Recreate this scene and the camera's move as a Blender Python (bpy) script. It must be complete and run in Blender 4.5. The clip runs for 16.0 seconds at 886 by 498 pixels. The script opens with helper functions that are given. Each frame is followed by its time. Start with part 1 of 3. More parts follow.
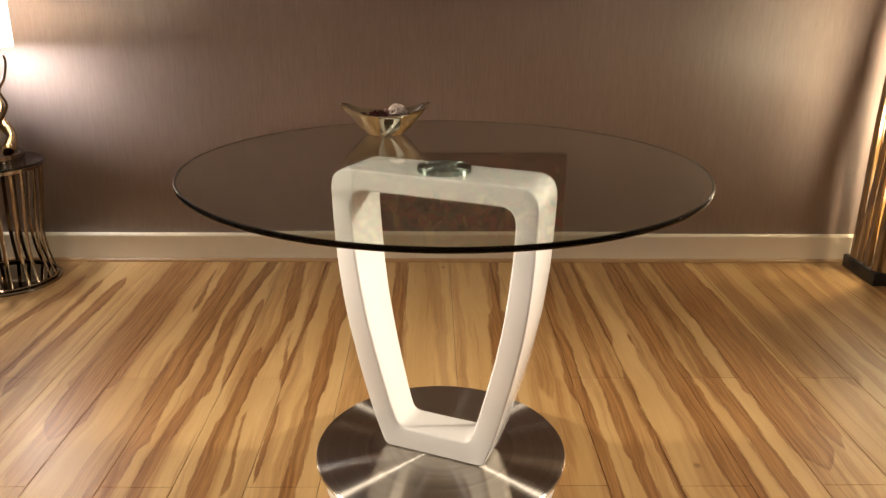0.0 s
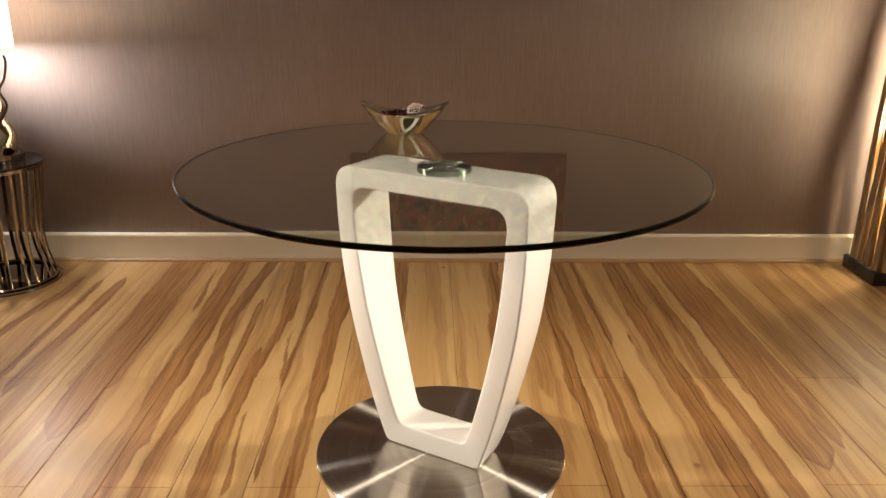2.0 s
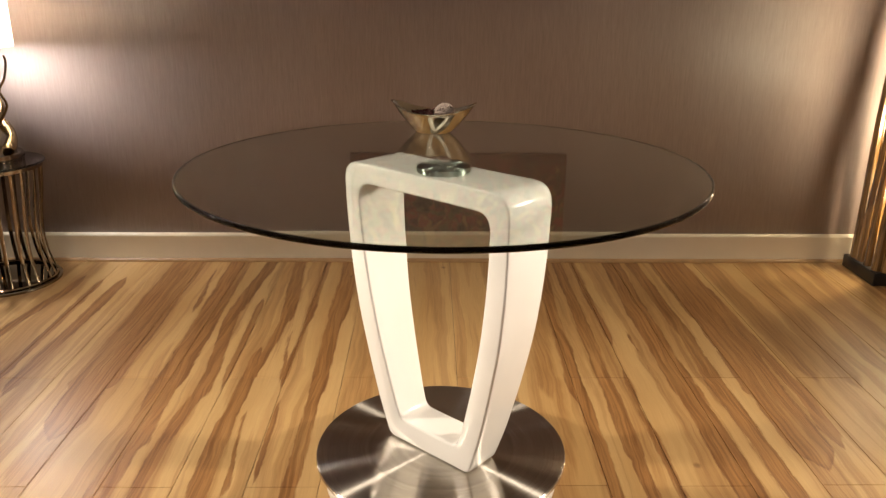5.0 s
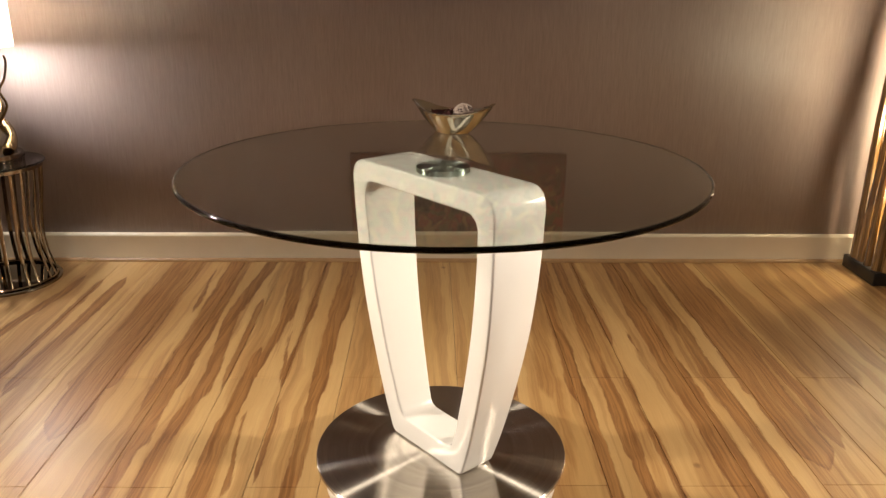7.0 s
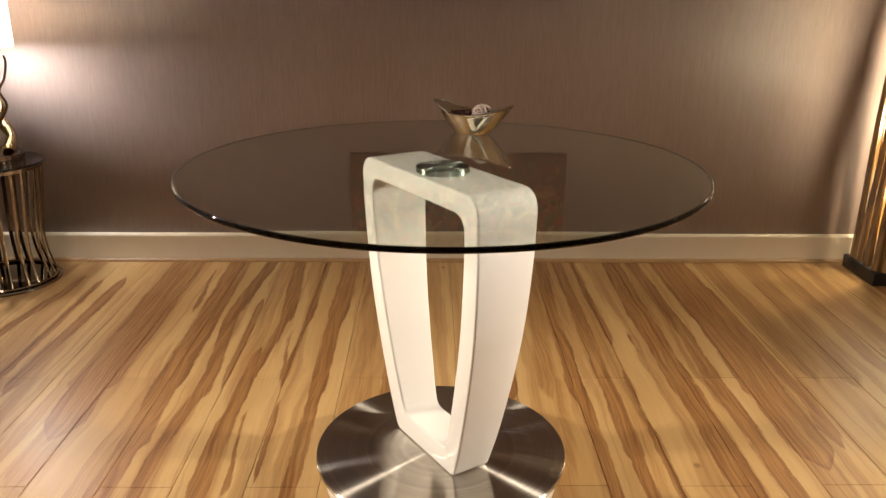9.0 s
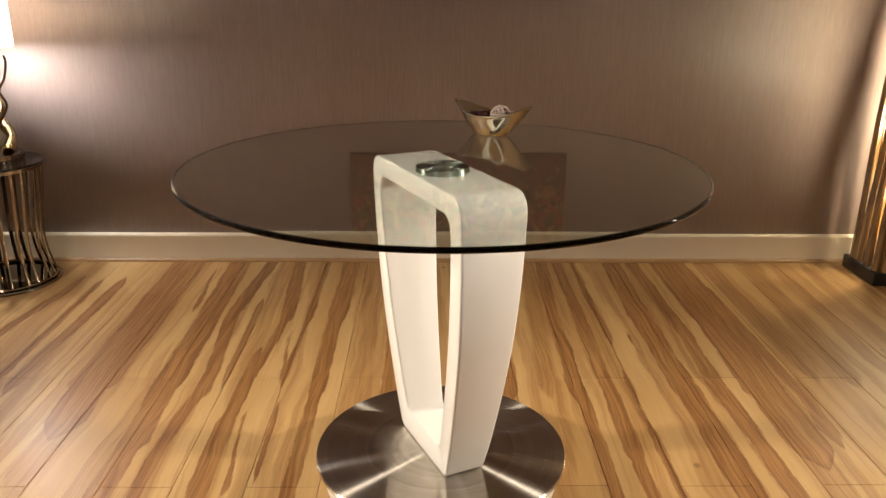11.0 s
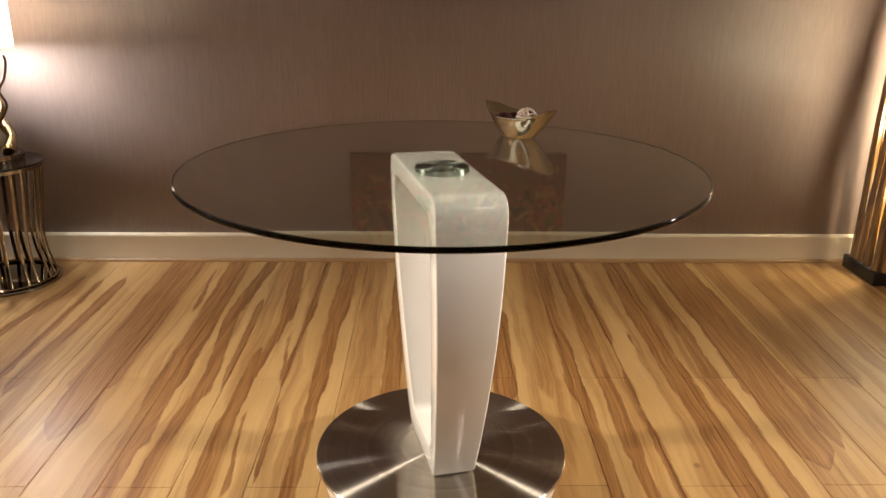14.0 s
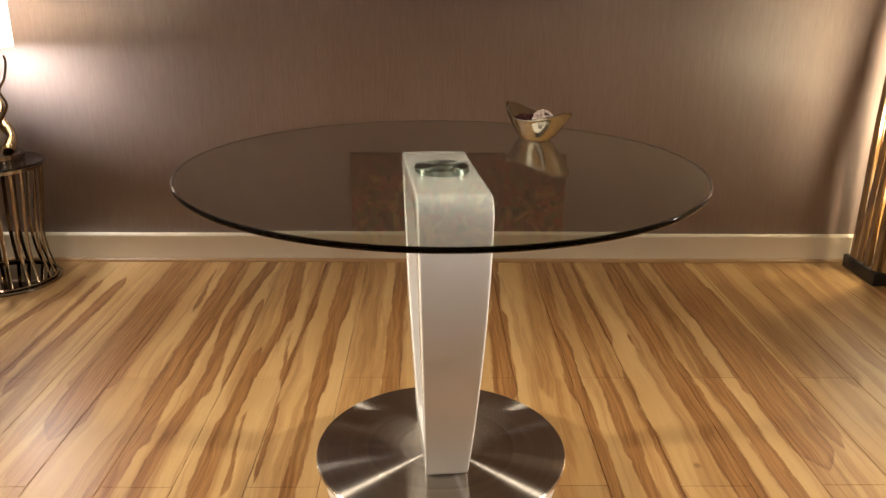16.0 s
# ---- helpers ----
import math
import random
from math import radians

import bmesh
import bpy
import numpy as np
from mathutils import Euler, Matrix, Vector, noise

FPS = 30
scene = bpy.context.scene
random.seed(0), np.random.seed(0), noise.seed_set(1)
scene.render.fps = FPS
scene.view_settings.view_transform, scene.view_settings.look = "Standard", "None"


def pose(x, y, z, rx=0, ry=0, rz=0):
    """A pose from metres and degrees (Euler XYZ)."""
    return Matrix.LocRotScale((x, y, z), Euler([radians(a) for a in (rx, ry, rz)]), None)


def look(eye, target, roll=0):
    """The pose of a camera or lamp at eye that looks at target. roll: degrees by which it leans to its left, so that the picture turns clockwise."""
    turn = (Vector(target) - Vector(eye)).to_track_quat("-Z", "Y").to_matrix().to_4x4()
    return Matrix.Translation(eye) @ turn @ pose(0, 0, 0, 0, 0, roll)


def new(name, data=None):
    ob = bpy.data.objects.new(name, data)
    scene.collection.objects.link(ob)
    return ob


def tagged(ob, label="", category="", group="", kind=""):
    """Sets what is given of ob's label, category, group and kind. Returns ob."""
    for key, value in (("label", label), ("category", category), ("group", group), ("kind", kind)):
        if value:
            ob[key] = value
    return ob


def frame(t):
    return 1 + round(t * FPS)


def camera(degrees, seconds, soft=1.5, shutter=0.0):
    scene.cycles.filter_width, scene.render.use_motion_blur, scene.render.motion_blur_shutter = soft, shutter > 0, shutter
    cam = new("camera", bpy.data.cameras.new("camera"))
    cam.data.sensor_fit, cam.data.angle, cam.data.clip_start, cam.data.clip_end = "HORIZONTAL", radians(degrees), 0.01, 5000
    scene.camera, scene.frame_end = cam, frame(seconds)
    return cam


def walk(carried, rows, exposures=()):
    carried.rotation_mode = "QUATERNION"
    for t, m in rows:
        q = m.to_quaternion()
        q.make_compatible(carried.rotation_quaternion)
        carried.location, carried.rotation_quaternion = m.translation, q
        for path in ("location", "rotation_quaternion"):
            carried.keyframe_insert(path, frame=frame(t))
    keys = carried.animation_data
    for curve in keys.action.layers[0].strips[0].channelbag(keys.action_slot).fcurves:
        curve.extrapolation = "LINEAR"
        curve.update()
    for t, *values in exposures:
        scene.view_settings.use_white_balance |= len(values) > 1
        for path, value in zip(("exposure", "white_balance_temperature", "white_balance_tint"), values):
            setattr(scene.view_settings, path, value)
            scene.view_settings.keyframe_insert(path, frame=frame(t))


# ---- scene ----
# ---------------------------------------------------------------- camera
EYE = Vector((-0.0295, -1.8431, 1.2820))
PITCH, YAW, ROLL = radians(18.925), radians(0.961), 0.447
AIM = EYE + Vector((math.sin(YAW) * math.cos(PITCH), math.cos(YAW) * math.cos(PITCH), -math.sin(PITCH)))
cam = camera(58.44, 16.0, soft=1.4)
walk(cam, [(0.0, look(EYE, AIM, ROLL)), (16.0, look(EYE, AIM, ROLL))], exposures=[(0.0, 0.0), (16.0, 0.0)])

# ---------------------------------------------------------------- the plan, in metres
WALL_Y = 1.729          # papered wall behind the table
SIDE = 3.3              # side walls at x = -SIDE and SIDE
BACK_Y = -4.2           # wall behind the camera
CEIL = 2.45
GLASS_Z = 0.8637        # upper face of the glass
GLASS_R, GLASS_T = 0.6125, 0.012
BASE_Z, BASE_R = 0.0915, 0.3315
FRAME_TOP = 0.838
FRAME_TURN = 23.2      # the pedestal's turn on the table at the start, degrees clockwise
TOP_OFF = (0.003, -0.0046)
PLANK_W, PLANK_L, PLANK_X0 = 0.193, 1.818, -1.0969


def turned(t):
    """Degrees, clockwise from above, by which the turntable has gone round."""
    return 3.902 * t - 0.0703 * t * t / 16


# ---------------------------------------------------------------- world and lights
world = bpy.data.worlds.new("world")
world.use_nodes = True
world.node_tree.nodes["Background"].inputs["Color"].default_value = (0.02, 0.02, 0.025, 1)
world.node_tree.nodes["Background"].inputs["Strength"].default_value = 0.3
scene.world = world

WARM = (1.0, 0.87, 0.70)
WARMER = (1.0, 0.85, 0.58)


def area_light(name, eye, target, size, power, colour, spread=180, tall=0.0):
    data = bpy.data.lights.new(name, "AREA")
    data.shape, data.size, data.energy, data.color = "RECTANGLE" if tall else "DISK", size, power, colour
    data.size_y = tall or size
    data.spread = radians(spread)
    ob = new(name, data)
    ob.matrix_world = look(eye, target)
    return ob


def point_light(name, place, radius, power, colour):
    data = bpy.data.lights.new(name, "POINT")
    data.shadow_soft_size, data.energy, data.color = radius, power, colour
    ob = new(name, data)
    ob.location = place
    return ob


# lamps to either side of the table, out of view
area_light("side_lamp_light", (-2.55, 0.08, 1.33), (0, -0.02, 0.53), 0.16, 16.6, WARM, 74)
area_light("side_lamp_light", (2.55, 0.08, 1.33), (0, -0.02, 0.53), 0.16, 16.6, WARM, 74)
# recessed downlights in the ceiling on the near side of the table
area_light("downlight_light", (-1.25, -1.80, CEIL - 0.03), (-0.7, -1.0, 0), 0.09, 5.0, (1.0, 0.91, 0.89), 150)
area_light("downlight_light", (1.25, -1.80, CEIL - 0.03), (0.7, -1.0, 0), 0.09, 6.8, (1.0, 0.91, 0.89), 150)
# bulbs in the shaded table lamp, and bulbs inside the tall slatted lamp
for height, power in ((1.02, 12), (1.085, 9), (1.20, 16)):
    point_light("table_lamp_light", (-1.889, 1.47, height), 0.03, power, (1.0, 0.97, 0.98))
for height, power in ((0.35, 5), (0.68, 19), (1.0, 11), (1.5, 9)):
    point_light("floor_lamp_light", (2.083, 1.53, height), 0.09, power, WARMER)


# ---------------------------------------------------------------- materials
class Nodes:
    """A short way to write a node material."""

    def __init__(self, name):
        self.mat = bpy.data.materials.new(name)
        self.mat.use_nodes = True
        self.tree = self.mat.node_tree
        self.bsdf = self.tree.nodes["Principled BSDF"]
        self.out = self.tree.nodes["Material Output"]

    def add(self, kind, **values):
        node = self.tree.nodes.new(kind)
        for key, value in values.items():
            setattr(node, key, value)
        return node

    def link(self, a, b):
        self.tree.links.new(a, b)

    def set(self, **values):
        for key, value in values.items():
            socket = self.bsdf.inputs[key.replace("_", " ").capitalize() if key not in SOCKETS else SOCKETS[key]]
            socket.default_value = (*value, 1) if isinstance(value, tuple) and len(value) == 3 else value
        return self

    def coords(self, scale, source="Object", shift=None):
        co = self.add("ShaderNodeTexCoord")
        mp = self.add("ShaderNodeMapping")
        mp.inputs["Scale"].default_value = scale
        self.link(co.outputs[source], mp.inputs["Vector"])
        if shift is not None:
            self.link(shift, mp.inputs["Location"])
        return mp.outputs["Vector"]

    def noise(self, vector, scale=1.0, detail=3.0, rough=0.5, distortion=0.0):
        n = self.add("ShaderNodeTexNoise")
        self.link(vector, n.inputs["Vector"])
        for key, value in (("Scale", scale), ("Detail", detail), ("Roughness", rough), ("Distortion", distortion)):
            n.inputs[key].default_value = value
        return n.outputs["Fac"]

    def ramp(self, fac, stops):
        r = self.add("ShaderNodeValToRGB")
        while len(r.color_ramp.elements) < len(stops):
            r.color_ramp.elements.new(0.5)
        for e, (p, c) in zip(r.color_ramp.elements, stops):
            e.position, e.color = p, (*c, 1) if isinstance(c, tuple) else (c, c, c, 1)
        self.link(fac, r.inputs["Fac"])
        return r.outputs["Color"]

    def mix(self, fac, a, b, blend="MIX"):
        m = self.add("ShaderNodeMix", data_type="RGBA", blend_type=blend)
        for index, value in ((0, fac), (6, a), (7, b)):
            if isinstance(value, (int, float)):
                m.inputs[index].default_value = value
            elif isinstance(value, tuple):
                m.inputs[index].default_value = (*value, 1)
            else:
                self.link(value, m.inputs[index])
        return m.outputs[2]

    def math(self, op, a, b=0.0):
        m = self.add("ShaderNodeMath", operation=op)
        for index, value in ((0, a), (1, b)):
            if isinstance(value, (int, float)):
                m.inputs[index].default_value = value
            else:
                self.link(value, m.inputs[index])
        return m.outputs[0]

    def bump(self, height, strength, distance):
        b = self.add("ShaderNodeBump")
        b.inputs["Strength"].default_value, b.inputs["Distance"].default_value = strength, distance
        self.link(height, b.inputs["Height"])
        self.link(b.outputs["Normal"], self.bsdf.inputs["Normal"])


SOCKETS = {"base": "Base Color", "ior": "IOR", "coat": "Coat Weight", "coat_rough": "Coat Roughness",
           "transmission": "Transmission Weight", "spec": "Specular IOR Level", "aniso": "Anisotropic",
           "aniso_turn": "Anisotropic Rotation", "glow": "Emission Color", "glow_strength": "Emission Strength",
           "sheen": "Sheen Weight", "subsurface": "Subsurface Weight"}


def simple(name, colour, rough=0.5, metal=0.0, vary=0.12, scale=30.0, bump=0.0, **more):
    """A plain surface with faint mottling and uneven gloss."""
    n = Nodes(name)
    n.set(roughness=rough, metallic=metal, **more)
    v = n.coords((1, 1, 1))
    a = n.noise(v, scale, 4)
    dark = tuple(c * (1 - vary) for c in colour)
    lite = tuple(min(1, c * (1 + vary * 0.6)) for c in colour)
    n.link(n.mix(a, dark, lite), n.bsdf.inputs["Base Color"])
    b = n.noise(v, scale * 0.23, 3)
    rr = n.math("ADD", n.math("MULTIPLY", b, rough * 0.5), rough * 0.75)
    n.link(rr, n.bsdf.inputs["Roughness"])
    if bump:
        n.bump(n.noise(v, scale * 6, 3), bump, 0.002)
    return n.mat


# long bands of brown heartwood in the planks: x, y of one end, x, y of the other, half width
STREAKS_WEST = [
    (-1.584, 1.43, -1.646, 0.93, 0.0207), (-1.484, 1.4, -1.479, 0.61, 0.0169), (-1.393, 1.4, -1.405, 0.51, 0.0249), (-1.163, 1.72, -1.147, 0.51, 0.0789),
    (-1.147, 0.51, -1.135, 0.28, 0.0631), (-1.013, 1.52, -0.988, 1.16, 0.0066), (-0.921, 1.72, -0.901, 0.51, 0.0489), (-0.908, 0.51, -0.889, 0.17, 0.0435),
    (-0.897, 0.17, -0.877, -0.75, 0.0361), (-0.777, 1.72, -0.813, 1.15, 0.0275), (-0.82, 1.15, -0.773, 0.47, 0.026), (-0.779, 0.47, -0.797, 0.25, 0.0242),
    (-0.802, 0.25, -0.793, -0.75, 0.017),
]
STREAKS_MIDDLE = [
    (-0.728, 1.15, -0.715, 0.59, 0.0119), (-0.64, 1.72, -0.601, 1.06, 0.0282), (-0.604, 1.06, -0.624, 0.67, 0.018), (-0.645, 0.69, -0.647, 0.26, 0.0238),
    (-0.649, 0.26, -0.605, -0.75, 0.0311), (-0.598, 0.28, -0.574, -0.05, 0.006), (-0.515, 1.72, -0.512, 1.06, 0.0148), (-0.515, 1.06, -0.521, 0.55, 0.0104),
    (-0.556, 0.88, -0.534, 0.56, 0.0055), (-0.509, 0.34, -0.502, 0.03, 0.0089), (-0.401, 1.72, -0.401, 1.07, 0.0379), (-0.403, 1.07, -0.402, 0.47, 0.0287),
    (-0.403, 0.47, -0.4, -0.75, 0.0224), (-0.164, 1.72, -0.164, 0.32, 0.0285), (0.27, 1.72, 0.239, 1.07, 0.023), (0.242, 1.07, 0.218, 0.47, 0.0395),
]
STREAKS_EAST = [
    (0.494, 1.72, 0.463, 1.07, 0.0261), (0.463, 1.07, 0.454, 0.47, 0.0265), (0.465, 0.47, 0.456, -0.75, 0.0202), (0.572, 1.72, 0.564, 1.18, 0.0247),
    (0.569, 1.18, 0.558, 0.51, 0.0263), (0.561, 0.51, 0.557, 0.11, 0.0276), (0.558, 0.11, 0.559, -0.75, 0.0206), (0.638, 1.72, 0.645, 0.88, 0.0132),
    (0.829, 1.72, 0.811, 1.07, 0.0455), (0.815, 1.07, 0.812, 0.47, 0.0436), (0.822, 0.47, 0.813, -0.75, 0.0436), (0.724, 0.84, 0.734, 0.47, 0.0045),
    (0.637, 0.51, 0.63, 0.23, 0.0108), (0.636, 0.23, 0.645, -0.75, 0.0118), (0.923, 1.72, 0.939, 0.91, 0.0297), (0.942, 0.91, 0.928, 0.51, 0.029),
    (0.93, 0.51, 0.95, -0.75, 0.0286),
]
STREAKS_CORNER = [
    (1.094, 1.72, 1.102, 1.07, 0.0865), (1.104, 1.07, 1.078, 0.47, 0.0724), (1.083, 0.47, 1.074, 0.13, 0.0631), (1.178, 1.31, 1.184, 0.47, 0.0218),
    (1.197, 0.47, 1.172, 0.23, 0.0265),
]
STREAKS_FAINT = [
    (1.274, 1.72, 1.285, 0.63, 0.0476), (1.481, 1.72, 1.4, 0.59, 0.052), (1.614, 1.72, 1.56, 0.67, 0.0328), (1.737, 1.59, 1.692, 0.86, 0.0318),
    (-1.135, 0.28, -1.137, 0.02, 0.0506), (1.076, 0.19, 1.058, -0.08, 0.0456), (-1.505, 0.67, -1.447, 0.36, 0.0322), (-1.384, 1.06, -1.399, 0.67, 0.0172), (-1.393, 0.85, -1.347, 0.23, 0.0276),
    (-0.278, 1.72, -0.268, 0.34, 0.0504), (0.428, 1.72, 0.365, 0.51, 0.0364), (0.395, 0.51, 0.369, 0.11, 0.0193),
]


def floor_wood():
    """Laminate planks: honey-coloured wood with long ragged bands of brown heartwood and a few knots."""
    n = Nodes("streaked_wood_plank")
    info = n.add("ShaderNodeObjectInfo")
    where = n.add("ShaderNodeNewGeometry").outputs["Position"]

    def stretched(scale, vector=where, turn=0.0):
        m = n.add("ShaderNodeMapping")
        m.inputs["Scale"].default_value = scale
        m.inputs["Location"].default_value = (turn, turn * 0.37, 0)
        n.link(vector, m.inputs["Vector"])
        return m.outputs["Vector"]

    # the grain wanders to and fro along the plank
    sway = n.math("SUBTRACT", n.noise(stretched((2.6, 2.3, 1)), 1.0, 2, 0.5), 0.5)
    fine_sway = n.math("SUBTRACT", n.noise(stretched((9, 7.0, 1), turn=4.0), 1.0, 3, 0.6), 0.5)
    push = n.add("ShaderNodeCombineXYZ")
    n.link(n.math("ADD", n.math("MULTIPLY", sway, 0.062), n.math("MULTIPLY", fine_sway, 0.012)), push.inputs[0])
    add = n.add("ShaderNodeVectorMath", operation="ADD")
    n.link(where, add.inputs[0])
    n.link(push.outputs[0], add.inputs[1])
    p = add.outputs[0]
    rag = n.math("MULTIPLY", n.math("SUBTRACT", n.noise(stretched((70, 11, 1)), 1.0, 4, 0.65), 0.5), 0.062)
    ragged = n.math("SUBTRACT", n.noise(stretched((24, 2.6, 1), turn=9.0), 1.0, 3, 0.55), 0.5)
    nibble = n.math("MULTIPLY", n.math("SUBTRACT", n.noise(stretched((190, 20, 1), turn=17.0), 1.0, 3, 0.6), 0.5), 0.011)
    xyz = n.add("ShaderNodeSeparateXYZ")
    n.link(where, xyz.inputs[0])
    px, py = n.math("ADD", xyz.outputs[0], n.math("MULTIPLY", fine_sway, 0.010)), xyz.outputs[1]

    def ranged(value, a, b, c, d):
        m = n.add("ShaderNodeMapRange")
        n.link(value, m.inputs[0])
        m.interpolation_type = "SMOOTHSTEP" if d < 0 else "LINEAR"
        for index, number in zip((1, 2, 3, 4), (a, b, c, d)):
            m.inputs[index].default_value = number
        return m.outputs[0]

    def depth_in(rows):
        """How far a place lies inside the nearest band, in metres; negative outside."""
        best = None
        for xa, ya, xb, yb, w in rows:
            off = n.math("ABSOLUTE", n.math("SUBTRACT", px, ranged(py, yb, ya, xb, xa)))
            middle, half = (ya + yb) / 2, (ya - yb) / 2
            along = n.math("ABSOLUTE", n.math("SUBTRACT", py, middle))
            wide = ranged(along, half - 0.01, half + 0.17, w, -0.01)
            inside = n.math("SUBTRACT", wide, off)
            best = inside if best is None else n.math("MAXIMUM", best, inside)
        return n.math("ADD", best, n.math("ADD", n.math("MULTIPLY", rag, 0.20), n.math("ADD", n.math("MULTIPLY", ragged, 0.030), nibble)))

    deep = depth_in(STREAKS_WEST + STREAKS_MIDDLE + STREAKS_EAST + STREAKS_CORNER)
    soft = depth_in(STREAKS_FAINT)
    band = n.math("MAXIMUM", ranged(deep, -0.0020, 0.0035, 0.0, 1.0), ranged(soft, -0.006, 0.012, 0.0, 0.65))
    loose = n.math("ADD", n.noise(stretched((13.5, 0.42, 1), p, 2.3), 1.0, 2.2, 0.5), n.math("MULTIPLY", rag, 0.7))
    band = n.math("MAXIMUM", band, n.ramp(loose, [(0.505, 0.0), (0.525, 0.32), (0.62, 0.50), (0.74, 0.30)]))
    # the same figure in the rest of the room
    rest = n.math("MAXIMUM", ranged(n.math("ABSOLUTE", px), 1.75, 1.95, 0.0, 1.0), ranged(py, -0.90, -0.70, 1.0, 0.0))
    band = n.math("MAXIMUM", band, n.math("MULTIPLY", rest, n.ramp(loose, [(0.515, 0.0), (0.530, 0.92), (0.60, 1.0), (0.74, 0.7)])))
    # the bands are paler here and there
    band = n.math("MULTIPLY", band, n.ramp(n.noise(stretched((16, 1.3, 1), p, 31.0), 1.0, 3, 0.55), [(0.28, 0.62), (0.48, 1.0)]))
    edge = n.ramp(ranged(deep, -0.004, 0.020, 0.0, 1.0), [(0.05, 0.0), (0.26, 1.0), (0.45, 0.55), (1.0, 0.0)])
    thin = n.math("ADD", n.noise(stretched((31, 0.60, 1), p, 7.7), 1.0, 2.5, 0.55), rag)
    streak = n.ramp(thin, [(0.600, 0.0), (0.622, 0.85), (0.70, 1.0)])
    wash = n.ramp(n.noise(stretched((6.0, 0.5, 1), p, 12.0), 1.0, 3, 0.5), [(0.40, 0.0), (0.65, 1.0)])
    grain = n.noise(stretched((300, 8.0, 1), p), 1.0, 3, 0.6)
    lines = n.noise(stretched((85, 2.2, 1), p, 3.1), 1.0, 4, 0.6, 0.9)
    edge_on = n.ramp(n.noise(stretched((7, 2.0, 1), p, 21.0), 1.0, 2), [(0.40, 0.15), (0.62, 1.0)])
    base = n.mix(wash, (0.560, 0.364, 0.158), (0.480, 0.290, 0.112))
    base = n.mix(n.math("MULTIPLY", band, 0.95), base, (0.345, 0.170, 0.057))
    base = n.mix(n.math("MULTIPLY", n.math("MULTIPLY", edge, edge_on), 0.85), base, (0.220, 0.095, 0.034))
    base = n.mix(n.math("MULTIPLY", streak, 0.36), base, (0.270, 0.125, 0.045))
    inner = n.mix(n.math("MULTIPLY", band, 0.75), (1.0, 1.0, 1.0), n.ramp(lines, [(0.38, (0.55, 0.45, 0.38)), (0.60, (1.05, 1.05, 1.05))]))
    base = n.mix(1.0, base, inner, "MULTIPLY")
    base = n.mix(0.16, base, n.ramp(lines, [(0.3, (0.55, 0.48, 0.42)), (0.6, (1.0, 1.0, 1.0))]), "MULTIPLY")
    base = n.mix(0.22, base, n.ramp(grain, [(0.3, (0.60, 0.54, 0.48)), (0.65, (1.0, 1.0, 1.0))]), "MULTIPLY")
    # knots
    k = n.add("ShaderNodeTexVoronoi")
    n.link(stretched((9.0, 6.5, 1), p, 5.0), k.inputs["Vector"])
    k.inputs["Scale"].default_value = 0.50
    knot = n.ramp(k.outputs["Distance"], [(0.0, 1.0), (0.03, 0.8), (0.06, 0.0)])
    base = n.mix(n.math("MULTIPLY", knot, 0.75), base, (0.13, 0.055, 0.022))
    tone = n.math("ADD", n.math("MULTIPLY", info.outputs["Random"], 0.10), 0.93)
    hsv = n.add("ShaderNodeHueSaturation")
    n.link(base, hsv.inputs["Color"])
    n.link(tone, hsv.inputs["Value"])
    n.link(hsv.outputs[0], n.bsdf.inputs["Base Color"])
    gloss = n.noise(stretched((6, 3, 1)), 1.0, 4)
    n.link(n.math("ADD", n.math("MULTIPLY", gloss, 0.14), 0.31), n.bsdf.inputs["Roughness"])
    n.set(spec=0.42)
    n.bump(n.math("ADD", n.math("MULTIPLY", grain, 0.6), n.math("MULTIPLY", lines, 0.4)), 0.14, 0.0006)
    return n.mat


def wallpaper(name="striated_wallpaper", a=(0.286, 0.228, 0.212), b=(0.380, 0.312, 0.288)):
    """Taupe wallpaper with fine upright threads and a satin sheen."""
    n = Nodes(name)
    fine = n.noise(n.coords((420, 420, 15.0)), 1.0, 3, 0.6)
    mid = n.noise(n.coords((95, 95, 6.0)), 1.0, 4, 0.6)
    wide = n.noise(n.coords((3.0, 3.0, 0.7)), 1.0, 3, 0.5)
    both = n.math("ADD", n.math("MULTIPLY", fine, 0.62), n.math("MULTIPLY", mid, 0.38))
    col = n.mix(n.ramp(both, [(0.32, 0.0), (0.68, 1.0)]), a, b)
    col = n.mix(0.35, col, n.ramp(wide, [(0.3, (0.86, 0.82, 0.80)), (0.7, (1.0, 1.0, 1.0))]), "MULTIPLY")
    n.link(col, n.bsdf.inputs["Base Color"])
    n.link(n.math("ADD", n.math("MULTIPLY", mid, 0.22), 0.34), n.bsdf.inputs["Roughness"])
    n.set(spec=0.5)
    n.bump(both, 0.35, 0.0012)
    return n.mat


